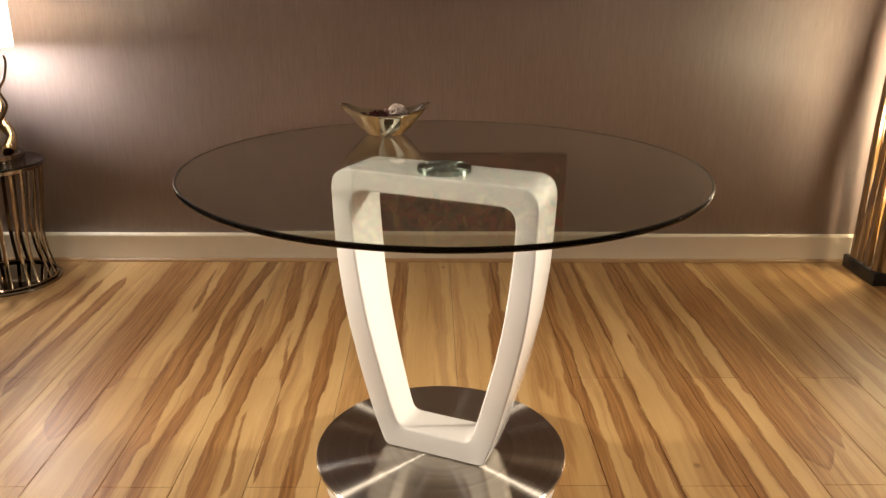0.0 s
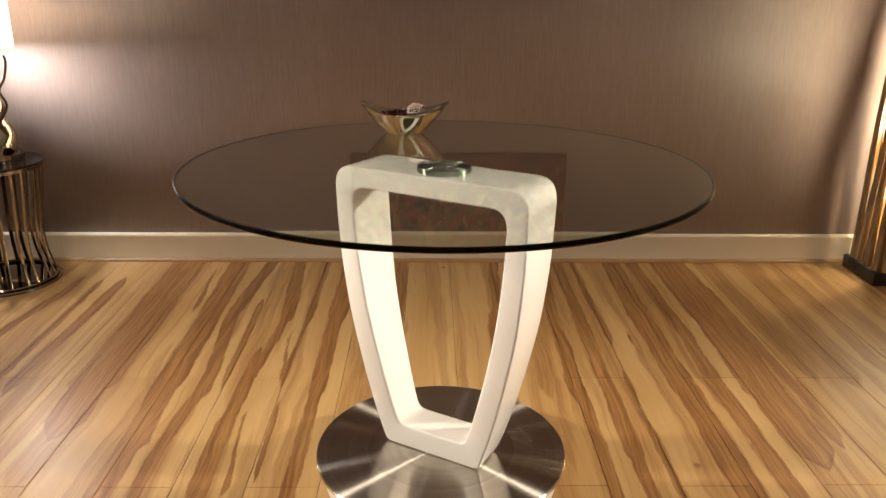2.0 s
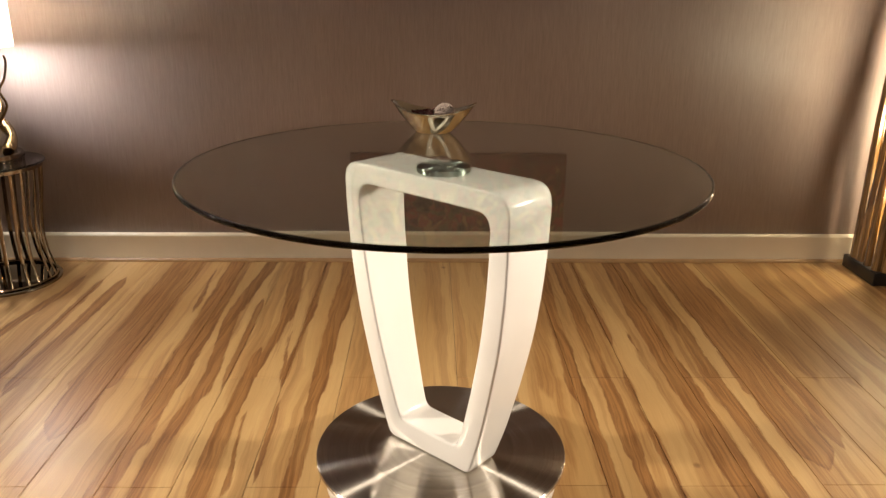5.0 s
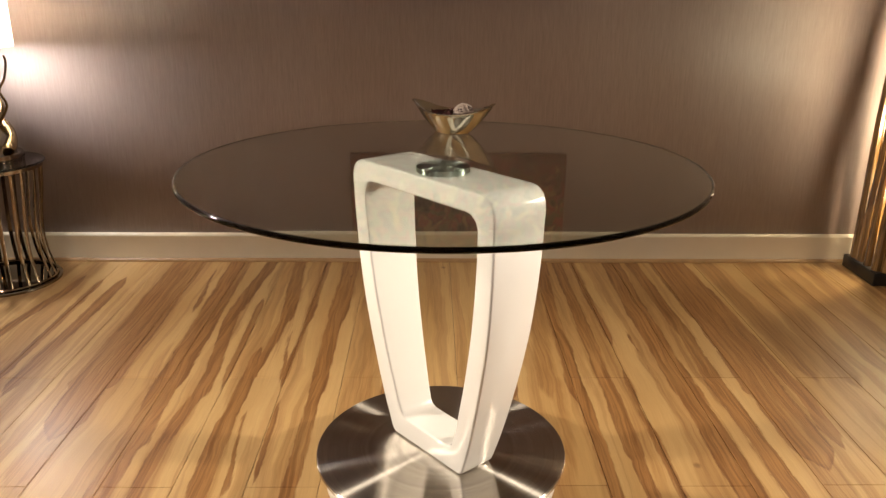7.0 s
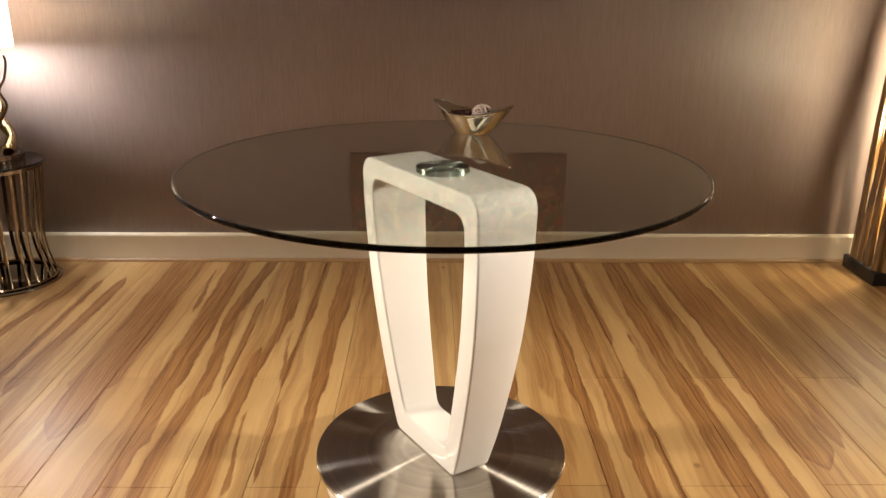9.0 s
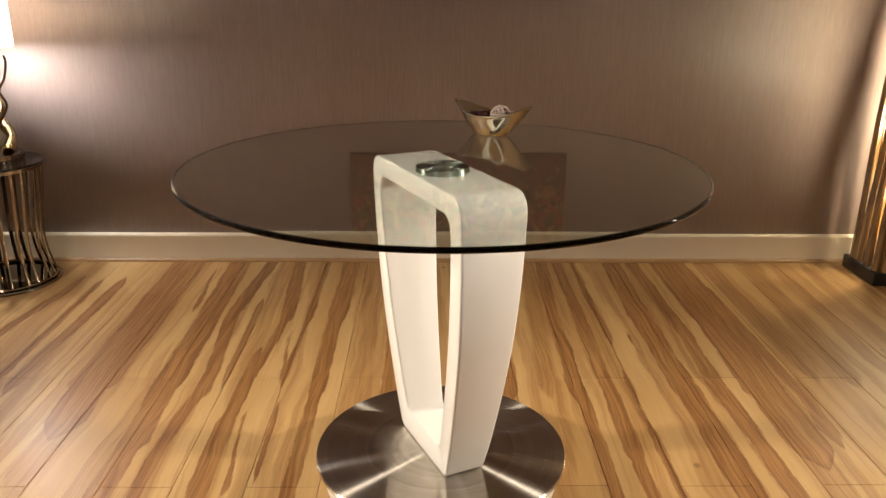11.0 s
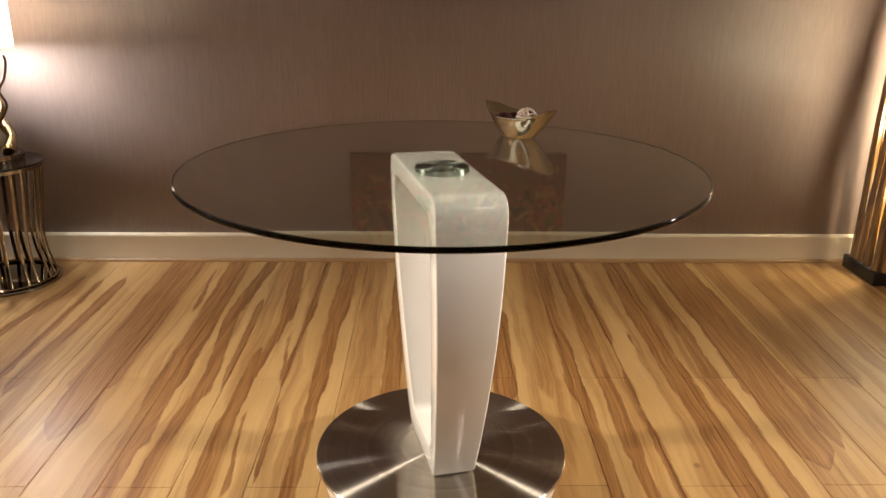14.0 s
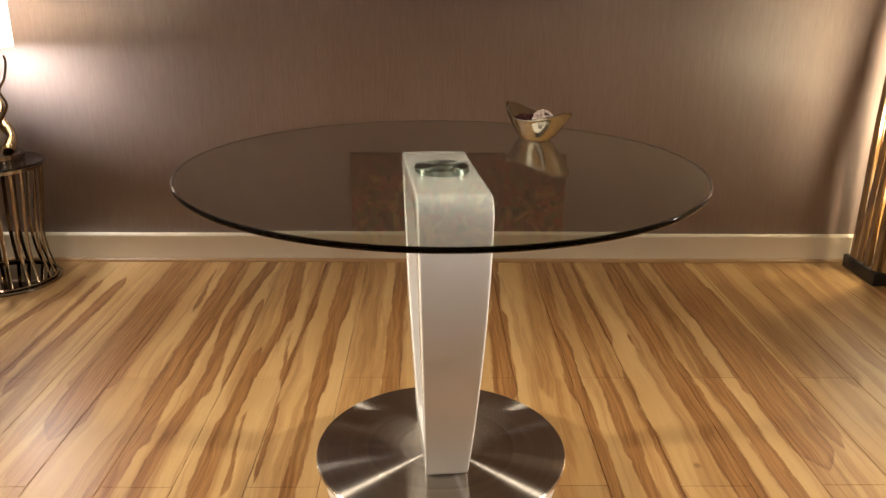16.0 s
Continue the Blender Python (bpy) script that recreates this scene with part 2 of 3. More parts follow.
def brushed_steel(name, colour=(0.52, 0.48, 0.43), rough=0.225, scale=1.0, stretch=0.80):
    """Steel turned on a lathe: grooves run round the centre and stretch the highlights across them."""
    n = Nodes(name)
    gl = n.add("ShaderNodeBsdfAnisotropic", distribution="GGX")
    gl.inputs["Anisotropy"].default_value = stretch
    tan = n.add("ShaderNodeTangent", direction_type="RADIAL", axis="Z")
    n.link(tan.outputs[0], gl.inputs["Tangent"])
    co = n.add("ShaderNodeTexCoord")
    sep = n.add("ShaderNodeSeparateXYZ")
    n.link(co.outputs["Object"], sep.inputs[0])
    r2 = n.math("ADD", n.math("MULTIPLY", sep.outputs[0], sep.outputs[0]), n.math("MULTIPLY", sep.outputs[1], sep.outputs[1]))
    rad = n.math("SQRT", r2)
    ring = n.add("ShaderNodeCombineXYZ")
    n.link(n.math("MULTIPLY", rad, 330.0 * scale), ring.inputs[0])
    g = n.math("ADD", n.math("MULTIPLY", n.noise(ring.outputs[0], 1.0, 4, 0.7), 0.6), n.math("MULTIPLY", n.noise(ring.outputs[0], 0.17, 3, 0.6), 0.4))
    arc = n.noise(n.coords((6, 6, 6)), 1.0, 3)
    col = n.mix(n.ramp(g, [(0.36, 0.0), (0.62, 1.0)]), tuple(c * 0.66 for c in colour), tuple(c * 1.28 for c in colour))
    n.link(col, gl.inputs["Color"])
    n.link(n.math("ADD", n.math("MULTIPLY", g, 0.07), n.math("ADD", n.math("MULTIPLY", arc, 0.05), rough - 0.06)), gl.inputs["Roughness"])
    n.link(gl.outputs[0], n.out.inputs["Surface"])
    return n.mat


def glass(name, colour, rough=0.0):
    n = Nodes(name)
    n.set(base=colour, transmission=1.0, roughness=rough, ior=1.5)
    return n.mat


def edge_tint(name, colour):
    """Green tint for the added rim ring: it lets part of the light through, shading what lies beyond."""
    n = Nodes(name)
    t = n.add("ShaderNodeBsdfTransparent")
    t.inputs["Color"].default_value = (*colour, 1)
    n.link(t.outputs[0], n.out.inputs["Surface"])
    return n.mat


def painting():
    """Loose blots of red, ochre and green over near-black, like a field of flowers."""
    n = Nodes("painted_canvas")
    v = n.coords((1, 1, 1))
    warp = n.add("ShaderNodeTexNoise")
    n.link(v, warp.inputs["Vector"])
    warp.inputs["Scale"].default_value = 9.0
    vv = n.mix(0.10, v, warp.outputs["Color"], "ADD")
    vo = n.add("ShaderNodeTexVoronoi", feature="SMOOTH_F1")
    vo.inputs["Smoothness"].default_value = 0.7
    n.link(vv, vo.inputs["Vector"])
    vo.inputs["Scale"].default_value = 30.0
    sep = n.add("ShaderNodeSeparateColor")
    n.link(vo.outputs["Color"], sep.inputs[0])
    blots = n.ramp(sep.outputs[0], [(0.0, (0.03, 0.035, 0.02)), (0.25, (0.19, 0.19, 0.07)), (0.42, (0.42, 0.09, 0.06)),
                                    (0.62, (0.05, 0.04, 0.03)), (0.78, (0.52, 0.38, 0.14)), (0.92, (0.42, 0.12, 0.07))])
    pos = n.add("ShaderNodeSeparateXYZ")
    n.link(v, pos.inputs[0])
    height = n.math("ADD", pos.outputs[2], n.math("MULTIPLY", n.noise(v, 7.0, 3), 0.25))
    low = n.ramp(height, [(0.13, 0.0), (0.40, 1.0)])
    base = n.mix(low, n.ramp(n.noise(v, 16.0, 4), [(0.35, (0.05, 0.028, 0.024)), (0.6, (0.12, 0.035, 0.03)), (0.75, (0.06, 0.05, 0.03))]), blots)
    n.link(base, n.bsdf.inputs["Base Color"])
    n.set(roughness=0.55)
    n.bump(n.noise(v, 120.0, 3), 0.4, 0.002)
    return n.mat


def bark_slat():
    """Lacquered split wood, golden to dark brown along the grain."""
    n = Nodes("lacquered_split_wood")
    info = n.add("ShaderNodeObjectInfo")
    sh = n.add("ShaderNodeCombineXYZ")
    n.link(n.math("MULTIPLY", info.outputs["Random"], 50.0), sh.inputs[2])
    a = n.noise(n.coords((60, 60, 3.0), "Object", sh.outputs[0]), 1.0, 5, 0.6, 0.8)
    b = n.noise(n.coords((14, 14, 5.0), "Object", sh.outputs[0]), 1.0, 4)
    col = n.mix(n.ramp(a, [(0.3, 0.0), (0.7, 1.0)]), (0.040, 0.018, 0.006), (0.32, 0.175, 0.055))
    col = n.mix(n.ramp(b, [(0.5, 0.0), (0.7, 0.8)]), col, (0.045, 0.016, 0.006))
    n.link(col, n.bsdf.inputs["Base Color"])
    n.set(roughness=0.22, coat=0.6, coat_rough=0.08)
    n.bump(a, 0.5, 0.004)
    return n.mat


M_FLOOR = floor_wood()
M_WALL = wallpaper()
M_PLAIN = simple("plain_painted_wall", (0.26, 0.21, 0.20), 0.6, vary=0.08, scale=4, bump=0.1)
M_CEILING = simple("white_ceiling_paint", (0.74, 0.72, 0.68), 0.8, vary=0.05, scale=5, bump=0.1)
M_GAP = simple("dark_joint_underlay", (0.06, 0.035, 0.02), 0.9)
M_SKIRT = simple("cream_gloss_paint", (0.75, 0.66, 0.50), 0.32, vary=0.06, scale=9, bump=0.05)
M_BEAD = simple("tan_wood_bead", (0.40, 0.24, 0.11), 0.35, vary=0.25, scale=25)
M_WHITE = simple("white_gloss_lacquer", (0.83, 0.80, 0.76), 0.13, vary=0.03, scale=6, coat=0.5, coat_rough=0.04)
M_GLASS = glass("clear_toughened_glass", (0.845, 0.885, 0.832))
M_EDGE = edge_tint("green_rim_shadow_tint", (0.52, 0.60, 0.55))
M_STEEL = brushed_steel("brushed_steel_disc", (0.60, 0.56, 0.50), 0.21, 1.0, 0.79)
M_HUB = brushed_steel("brushed_steel_hub", (0.42, 0.50, 0.45), 0.33, 2.0, 0.76)
M_TURN = simple("white_turntable_plastic", (0.80, 0.76, 0.70), 0.35, vary=0.04, scale=12)
M_BOWL = simple("polished_silver_gilt", (0.52, 0.49, 0.435), 0.045, 1.0, vary=0.05, scale=18)
M_CHROME = simple("polished_chrome", (0.72, 0.70, 0.68), 0.06, 1.0, vary=0.04)
M_ROD = simple("polished_bronze_strap", (0.33, 0.26, 0.18), 0.13, 1.0, vary=0.2, scale=40)
M_MIRROR = simple("smoky_mirror_metal", (0.24, 0.20, 0.16), 0.05, 1.0, vary=0.1)
M_GOLD = simple("antique_gold_leaf", (0.31, 0.225, 0.12), 0.22, 1.0, vary=0.35, scale=45, bump=0.2)
M_SMOKE = glass("smoked_glass", (0.42, 0.42, 0.44))
M_BLACK = simple("black_lacquer", (0.010, 0.009, 0.009), 0.4, vary=0.2)
M_SLAT = bark_slat()
M_PAINTING = painting()
M_WICKER = simple("bleached_wicker", (0.50, 0.40, 0.34), 0.7, vary=0.3, scale=90, bump=0.3)
M_PETAL = simple("dried_dark_petal", (0.10, 0.022, 0.018), 0.6, vary=0.6, scale=60, bump=0.3)
M_CORE = simple("dark_gap_core", (0.055, 0.030, 0.022), 0.8, vary=0.4, scale=80)
M_HUSK = simple("dried_brown_husk", (0.24, 0.12, 0.07), 0.7, vary=0.4, scale=60, bump=0.3)


def lamp_shade_fabric():
    """White cloth that lets half of the bulb's light through."""
    n = Nodes("white_fabric_shade")
    weave = n.noise(n.coords((900, 900, 900)), 1.0, 2)
    col = n.mix(weave, (0.80, 0.74, 0.64), (0.92, 0.87, 0.78))
    d, t, m = n.add("ShaderNodeBsdfDiffuse"), n.add("ShaderNodeBsdfTranslucent"), n.add("ShaderNodeMixShader")
    n.link(col, d.inputs["Color"])
    n.link(col, t.inputs["Color"])
    m.inputs[0].default_value = 0.46
    n.link(d.outputs[0], m.inputs[1])
    n.link(t.outputs[0], m.inputs[2])
    n.link(m.outputs[0], n.out.inputs["Surface"])
    return n.mat


def bulb_glow(name, colour, strength):
    n = Nodes(name)
    n.set(base=(0.9, 0.9, 0.9), glow=colour, glow_strength=strength)
    return n.mat


M_SHADE = lamp_shade_fabric()
M_BULB = bulb_glow("warm_lamp_tube", (1.0, 0.72, 0.42), 14.0)
M_DOWN = bulb_glow("downlight_lens", (1.0, 0.85, 0.65), 6.0)


# ---------------------------------------------------------------- mesh helpers
def to_mesh(name, bm, material, smooth=True, flat_ends=True):
    bmesh.ops.recalc_face_normals(bm, faces=bm.faces)
    me = bpy.data.meshes.new(name)
    bm.to_mesh(me)
    bm.free()
    me.materials.append(material)
    if smooth:
        for p in me.polygons:
            p.use_smooth = True
        me.set_sharp_from_angle(angle=radians(38))
        for p in me.polygons:
            if flat_ends and abs(p.normal.z) > 0.9995:
                p.use_smooth = False
    return me


def part(name, bm, material, parent=None, label="", at=None, smooth=True):
    ob = new(name, to_mesh(name, bm, material, smooth))
    if parent is not None:
        ob.parent = parent
    if at is not None:
        ob.matrix_basis = at
    if label:
        ob["label"] = label
    return ob


def thing(name, m, label, category, group="", kind=""):
    ob = new(name)
    ob.empty_display_size = 0.05
    ob.matrix_basis = m
    return tagged(ob, label, category, group, kind)


def box(x0, x1, y0, y1, z0, z1, bevel=0.0, segments=2):
    bm = bmesh.new()
    bmesh.ops.create_cube(bm, size=1)
    for v in bm.verts:
        v.co = Vector((x0 + (v.co.x + 0.5) * (x1 - x0), y0 + (v.co.y + 0.5) * (y1 - y0), z0 + (v.co.z + 0.5) * (z1 - z0)))
    if bevel:
        bmesh.ops.bevel(bm, geom=list(bm.edges), offset=bevel, segments=segments, profile=0.5, affect="EDGES")
    return bm


def lathe(profile, steps=64, bm=None):
    """Turn (radius, z) rows round the z axis; radius 0 closes an end."""
    bm = bm or bmesh.new()
    rings = []
    for r, z in profile:
        if r < 1e-6:
            rings.append([bm.verts.new((0, 0, z))])
        else:
            rings.append([bm.verts.new((r * math.cos(2 * math.pi * i / steps), r * math.sin(2 * math.pi * i / steps), z)) for i in range(steps)])
    for a, b in zip(rings, rings[1:]):
        for i in range(steps):
            j = (i + 1) % steps
            if len(a) == 1 and len(b) > 1:
                bm.faces.new((a[0], b[i], b[j]))
            elif len(b) == 1 and len(a) > 1:
                bm.faces.new((a[i], a[j], b[0]))
            elif len(a) > 1:
                bm.faces.new((a[i], a[j], b[j], b[i]))
    return bm


def tube(points, radii, sides=10, closed=False, bm=None):
    """A round bar along points, with a radius for each (or one for all)."""
    bm = bm or bmesh.new()
    pts = [Vector(p) for p in points]
    n = len(pts)
    radii = [radii] * n if isinstance(radii, (int, float)) else radii
    side = None
    rings = []
    for i, p in enumerate(pts):
        a = pts[(i - 1) % n] if closed or i else pts[0]
        b = pts[(i + 1) % n] if closed or i < n - 1 else pts[-1]
        d = (b - a).normalized()
        if side is None:
            side = d.orthogonal().normalized()
        side = (side - d * side.dot(d)).normalized()
        other = d.cross(side)
        rings.append([bm.verts.new(p + radii[i] * (side * math.cos(2 * math.pi * k / sides) + other * math.sin(2 * math.pi * k / sides))) for k in range(sides)])
    pairs = list(zip(rings, rings[1:])) + ([(rings[-1], rings[0])] if closed else [])
    for a, b in pairs:
        for k in range(sides):
            j = (k + 1) % sides
            bm.faces.new((a[k], a[j], b[j], b[k]))
    if not closed:
        bm.faces.new(rings[0][::-1])
        bm.faces.new(rings[-1])
    return bm


def spline(points, per=8):
    """Points of a smooth curve through the given ones."""
    pts = [Vector(p) for p in points]
    out = []
    for i in range(len(pts) - 1):
        p0, p1, p2, p3 = pts[max(i - 1, 0)], pts[i], pts[i + 1], pts[min(i + 2, len(pts) - 1)]
        for k in range(per):
            t = k / per
            out.append(0.5 * ((2 * p1) + (p2 - p0) * t + (2 * p0 - 5 * p1 + 4 * p2 - p3) * t * t + (3 * p1 - p0 - 3 * p2 + p3) * t ** 3))
    out.append(pts[-1])
    return out


def resample(points, count):
    """count points at even steps along a polyline, ends included."""
    cut = [0.0]
    for a, b in zip(points, points[1:]):
        cut.append(cut[-1] + (b - a).length)
    out = []
    for i in range(count):
        d = cut[-1] * i / (count - 1)
        k = min(max(j for j in range(len(cut)) if cut[j] <= d + 1e-9), len(points) - 2)
        span = max(cut[k + 1] - cut[k], 1e-9)
        out.append(points[k].lerp(points[k + 1], min(1, (d - cut[k]) / span)))
    return out


# ---------------------------------------------------------------- the room
def setting(name, bm, material, label, category):
    return tagged(part(name, bm, material), label, category, kind="structure")


def room():
    setting("wall_north", box(-SIDE - 0.12, SIDE + 0.12, WALL_Y, WALL_Y + 0.12, -0.05, CEIL + 0.1), M_WALL,
            "taupe striated satin wallpaper on a plain wall", "wall")
    setting("wall_west", box(-SIDE - 0.12, -SIDE, BACK_Y, WALL_Y, -0.05, CEIL + 0.1), M_PLAIN, "plain taupe painted side wall", "wall")
    setting("wall_east", box(SIDE, SIDE + 0.12, BACK_Y, WALL_Y, -0.05, CEIL + 0.1), M_PLAIN, "plain taupe painted side wall", "wall")
    setting("wall_south", box(-SIDE - 0.12, SIDE + 0.12, BACK_Y - 0.12, BACK_Y, -0.05, CEIL + 0.1), M_PLAIN,
            "plain taupe painted wall", "wall")
    setting("ceiling", box(-SIDE, SIDE, BACK_Y, WALL_Y, CEIL, CEIL + 0.1), M_CEILING, "flat white painted ceiling", "ceiling")
    # skirting board: flat face with a rounded top lip
    prof = [(0.0, 0.0), (-0.016, 0.0), (-0.016, 0.116), (-0.018, 0.120), (-0.018, 0.128), (-0.014, 0.134), (-0.006, 0.137), (0.0, 0.137)]
    bm = bmesh.new()
    ends = [[bm.verts.new((x, WALL_Y + y, z)) for y, z in prof] for x in (-SIDE, SIDE)]
    for i in range(len(prof)):
        j = (i + 1) % len(prof)
        bm.faces.new((ends[0][i], ends[0][j], ends[1][j], ends[1][i]))
    bm.faces.new(ends[0])
    bm.faces.new(ends[1][::-1])
    setting("baseboard", bm, M_SKIRT, "cream gloss painted skirting board with rounded top", "baseboard")
    # wooden bead along the foot of the skirting
    prof = [(-0.0165, 0.0), (-0.030, 0.0), (-0.030, 0.004), (-0.027, 0.010), (-0.022, 0.014), (-0.0165, 0.016)]
    bm = bmesh.new()
    ends = [[bm.verts.new((x, WALL_Y + y, z)) for y, z in prof] for x in (-SIDE, SIDE)]
    for i in range(len(prof)):
        j = (i + 1) % len(prof)
        bm.faces.new((ends[0][i], ends[0][j], ends[1][j], ends[1][i]))
    bm.faces.new(ends[0])
    bm.faces.new(ends[1][::-1])
    setting("trim", bm, M_BEAD, "tan wooden bead along the skirting", "trim")


def floor():
    base = setting("floor", box(-SIDE, SIDE, BACK_Y, WALL_Y, -0.05, -0.004), M_GAP,
                   "honey and brown streaked wood laminate planks", "floor")

    def plank_mesh(w, l):
        g = 0.0006
        bm = bmesh.new()
        rows = []
        for inset, z in ((0.0, -0.004), (0.0, -0.0011), (0.0009, 0.0)):
            a, b = w / 2 - g - inset, l / 2 - g - inset
            rows.append([bm.verts.new((x, y, z)) for x, y in ((-a, -b), (a, -b), (a, b), (-a, b))])
        for lo, hi in zip(rows, rows[1:]):
            for i in range(4):
                j = (i + 1) % 4
                bm.faces.new((lo[i], lo[j], hi[j], hi[i]))
        bm.faces.new(rows[-1])
        return to_mesh("plank", bm, M_FLOOR, smooth=False)

    shared = {}
    first = int(math.floor((-SIDE - PLANK_X0) / PLANK_W))
    last = int(math.ceil((SIDE - PLANK_X0) / PLANK_W))
    rng = random.Random(5)
    for k in range(first, last):
        x0, x1 = max(-SIDE, PLANK_X0 + k * PLANK_W), min(SIDE, PLANK_X0 + (k + 1) * PLANK_W)
        if x1 - x0 < 0.01:
            continue
        # end joints lie on two rows, a third of a plank apart
        row = -0.0549 if k % 2 else 0.5511
        row += rng.choice((0.0, 0.0, -0.004, 0.004))
        y = row
        while y > BACK_Y:
            y -= PLANK_L
        while y < WALL_Y:
            y0, y1 = max(y, BACK_Y), min(y + PLANK_L, WALL_Y)
            key = (round(x1 - x0, 3), round(y1 - y0, 3))
            if y1 - y0 > 0.01:
                if key not in shared:
                    shared[key] = plank_mesh(x1 - x0, y1 - y0)
                ob = new("plank", shared[key])
                ob.parent = base
                ob.matrix_basis = pose((x0 + x1) / 2, (y0 + y1) / 2, 0)
            y += PLANK_L


def downlights():
    for x in (-1.25, 1.25):
        lamp = thing("downlight", pose(x, -1.80, CEIL), "small round recessed ceiling downlight, lit", "downlight", "ceiling downlights")
        part("bezel", lathe([(0.034, 0.0), (0.036, -0.006), (0.052, -0.006), (0.055, 0.0)], 40), M_CHROME, lamp)
        part("lens", lathe([(0.0, -0.001), (0.034, -0.001)], 32), M_DOWN, lamp)


def wall_painting():
    art = thing("painting", pose(0.098, WALL_Y - 0.001, 1.203), "dark red and ochre abstract flower canvas on the wall", "painting")
    part("canvas", box(-0.494, 0.494, -0.026, 0.0, 0.0, 0.70, 0.004), M_PAINTING, art)


# ---------------------------------------------------------------- the turntable and the table
def turntable():
    ob = thing("turntable", pose(0, 0, 0), "round white display turntable under the table", "turntable")
    part("drum", lathe([(0.0, 0.004), (0.302, 0.004), (0.307, 0.008), (0.309, 0.012), (0.309, 0.070), (0.306, 0.076), (0.300, 0.0785), (0.0, 0.0785)], 96), M_TURN, ob)
    part("foot", lathe([(0.0, 0.0), (0.29, 0.0), (0.29, 0.004), (0.0, 0.004)], 64), M_BLACK, ob)
    return ob


def pedestal_mesh():
    """A tall rounded trapezoid ring, deeper at its top, with softened edges."""
    zb, zt = BASE_Z, FRAME_TOP
    outer_side = [(0.1425, 0.1020), (0.1535, 0.133), (0.1775, 0.209), (0.2105, 0.340), (0.2365, 0.466), (0.2490, 0.558), (0.2560, 0.633), (0.2600, 0.706), (0.2620, 0.782)]
    inner_side = [(0.1050, 0.176), (0.1110, 0.193), (0.1195, 0.222), (0.1505, 0.342), (0.1775, 0.468), (0.1925, 0.566), (0.2010, 0.640), (0.2065, 0.706), (0.2085, 0.740)]

    def half(side, z_low, z_high, low_x, high_x):
        low = [Vector((0, z_low)), Vector((low_x, z_low))]
        a, b = Vector((low_x, z_low)), Vector(side[0])
        sharp = Vector((side[0][0] - 0.006, z_low))
        corner_low = [a * (1 - t) ** 2 + sharp * 2 * t * (1 - t) + b * t * t for t in [i / 8 for i in range(9)]]
        run = [Vector((p.x, p.y)) for p in spline([(x, z, 0) for x, z in side], 6)]
        c, d = Vector(side[-1]), Vector((high_x, z_high))
        sharp = Vector((side[-1][0] + 0.001, z_high - 0.001))
        corner_high = [c * (1 - t) ** 2 + sharp * 2 * t * (1 - t) + d * t * t for t in [i / 10 for i in range(11)]]
        high = [d, Vector((0, z_high))]
        out = []
        for piece, count in ((low, 5), (corner_low, 9), (run, 40), (corner_high, 12), (high, 7)):
            out += resample(piece, count)[:-1]
        return out + [high[-1]]

    o = half(outer_side, zb, zt, 0.122, 0.212)
    i = half(inner_side, 0.154, 0.788, 0.074, 0.170)
    # the full loops: up one side, down the other
    o = o + [Vector((-p.x, p.y)) for p in o[-2:0:-1]]
    i = i + [Vector((-p.x, p.y)) for p in i[-2:0:-1]]
    bm = bmesh.new()
    rings = []
    bev, steps = 0.0065, 4
    for p, q in zip(o, i):
        span = (q - p).length
        way = (q - p) / span
        h = ((p.y + q.y) / 2 - zb) / (zt - zb)
        depth = 0.0515 + 0.0316 * h + 0.0142 * h * (1 - h)
        ring = []
        for (cx, cy, start) in ((bev, -depth + bev, 180), (span - bev, -depth + bev, 270), (span - bev, depth - bev, 0), (bev, depth - bev, 90)):
            for s in range(steps + 1):
                ang = radians(start + 90 * s / steps)
                w = p + way * (cx + bev * math.cos(ang))
                ring.append(bm.verts.new((w.x, cy + bev * math.sin(ang), w.y)))
        rings.append(ring)
    for a, b in zip(rings, rings[1:] + rings[:1]):
        for k in range(len(a)):
            j = (k + 1) % len(a)
            bm.faces.new((a[k], a[j], b[j], b[k]))
    return bm


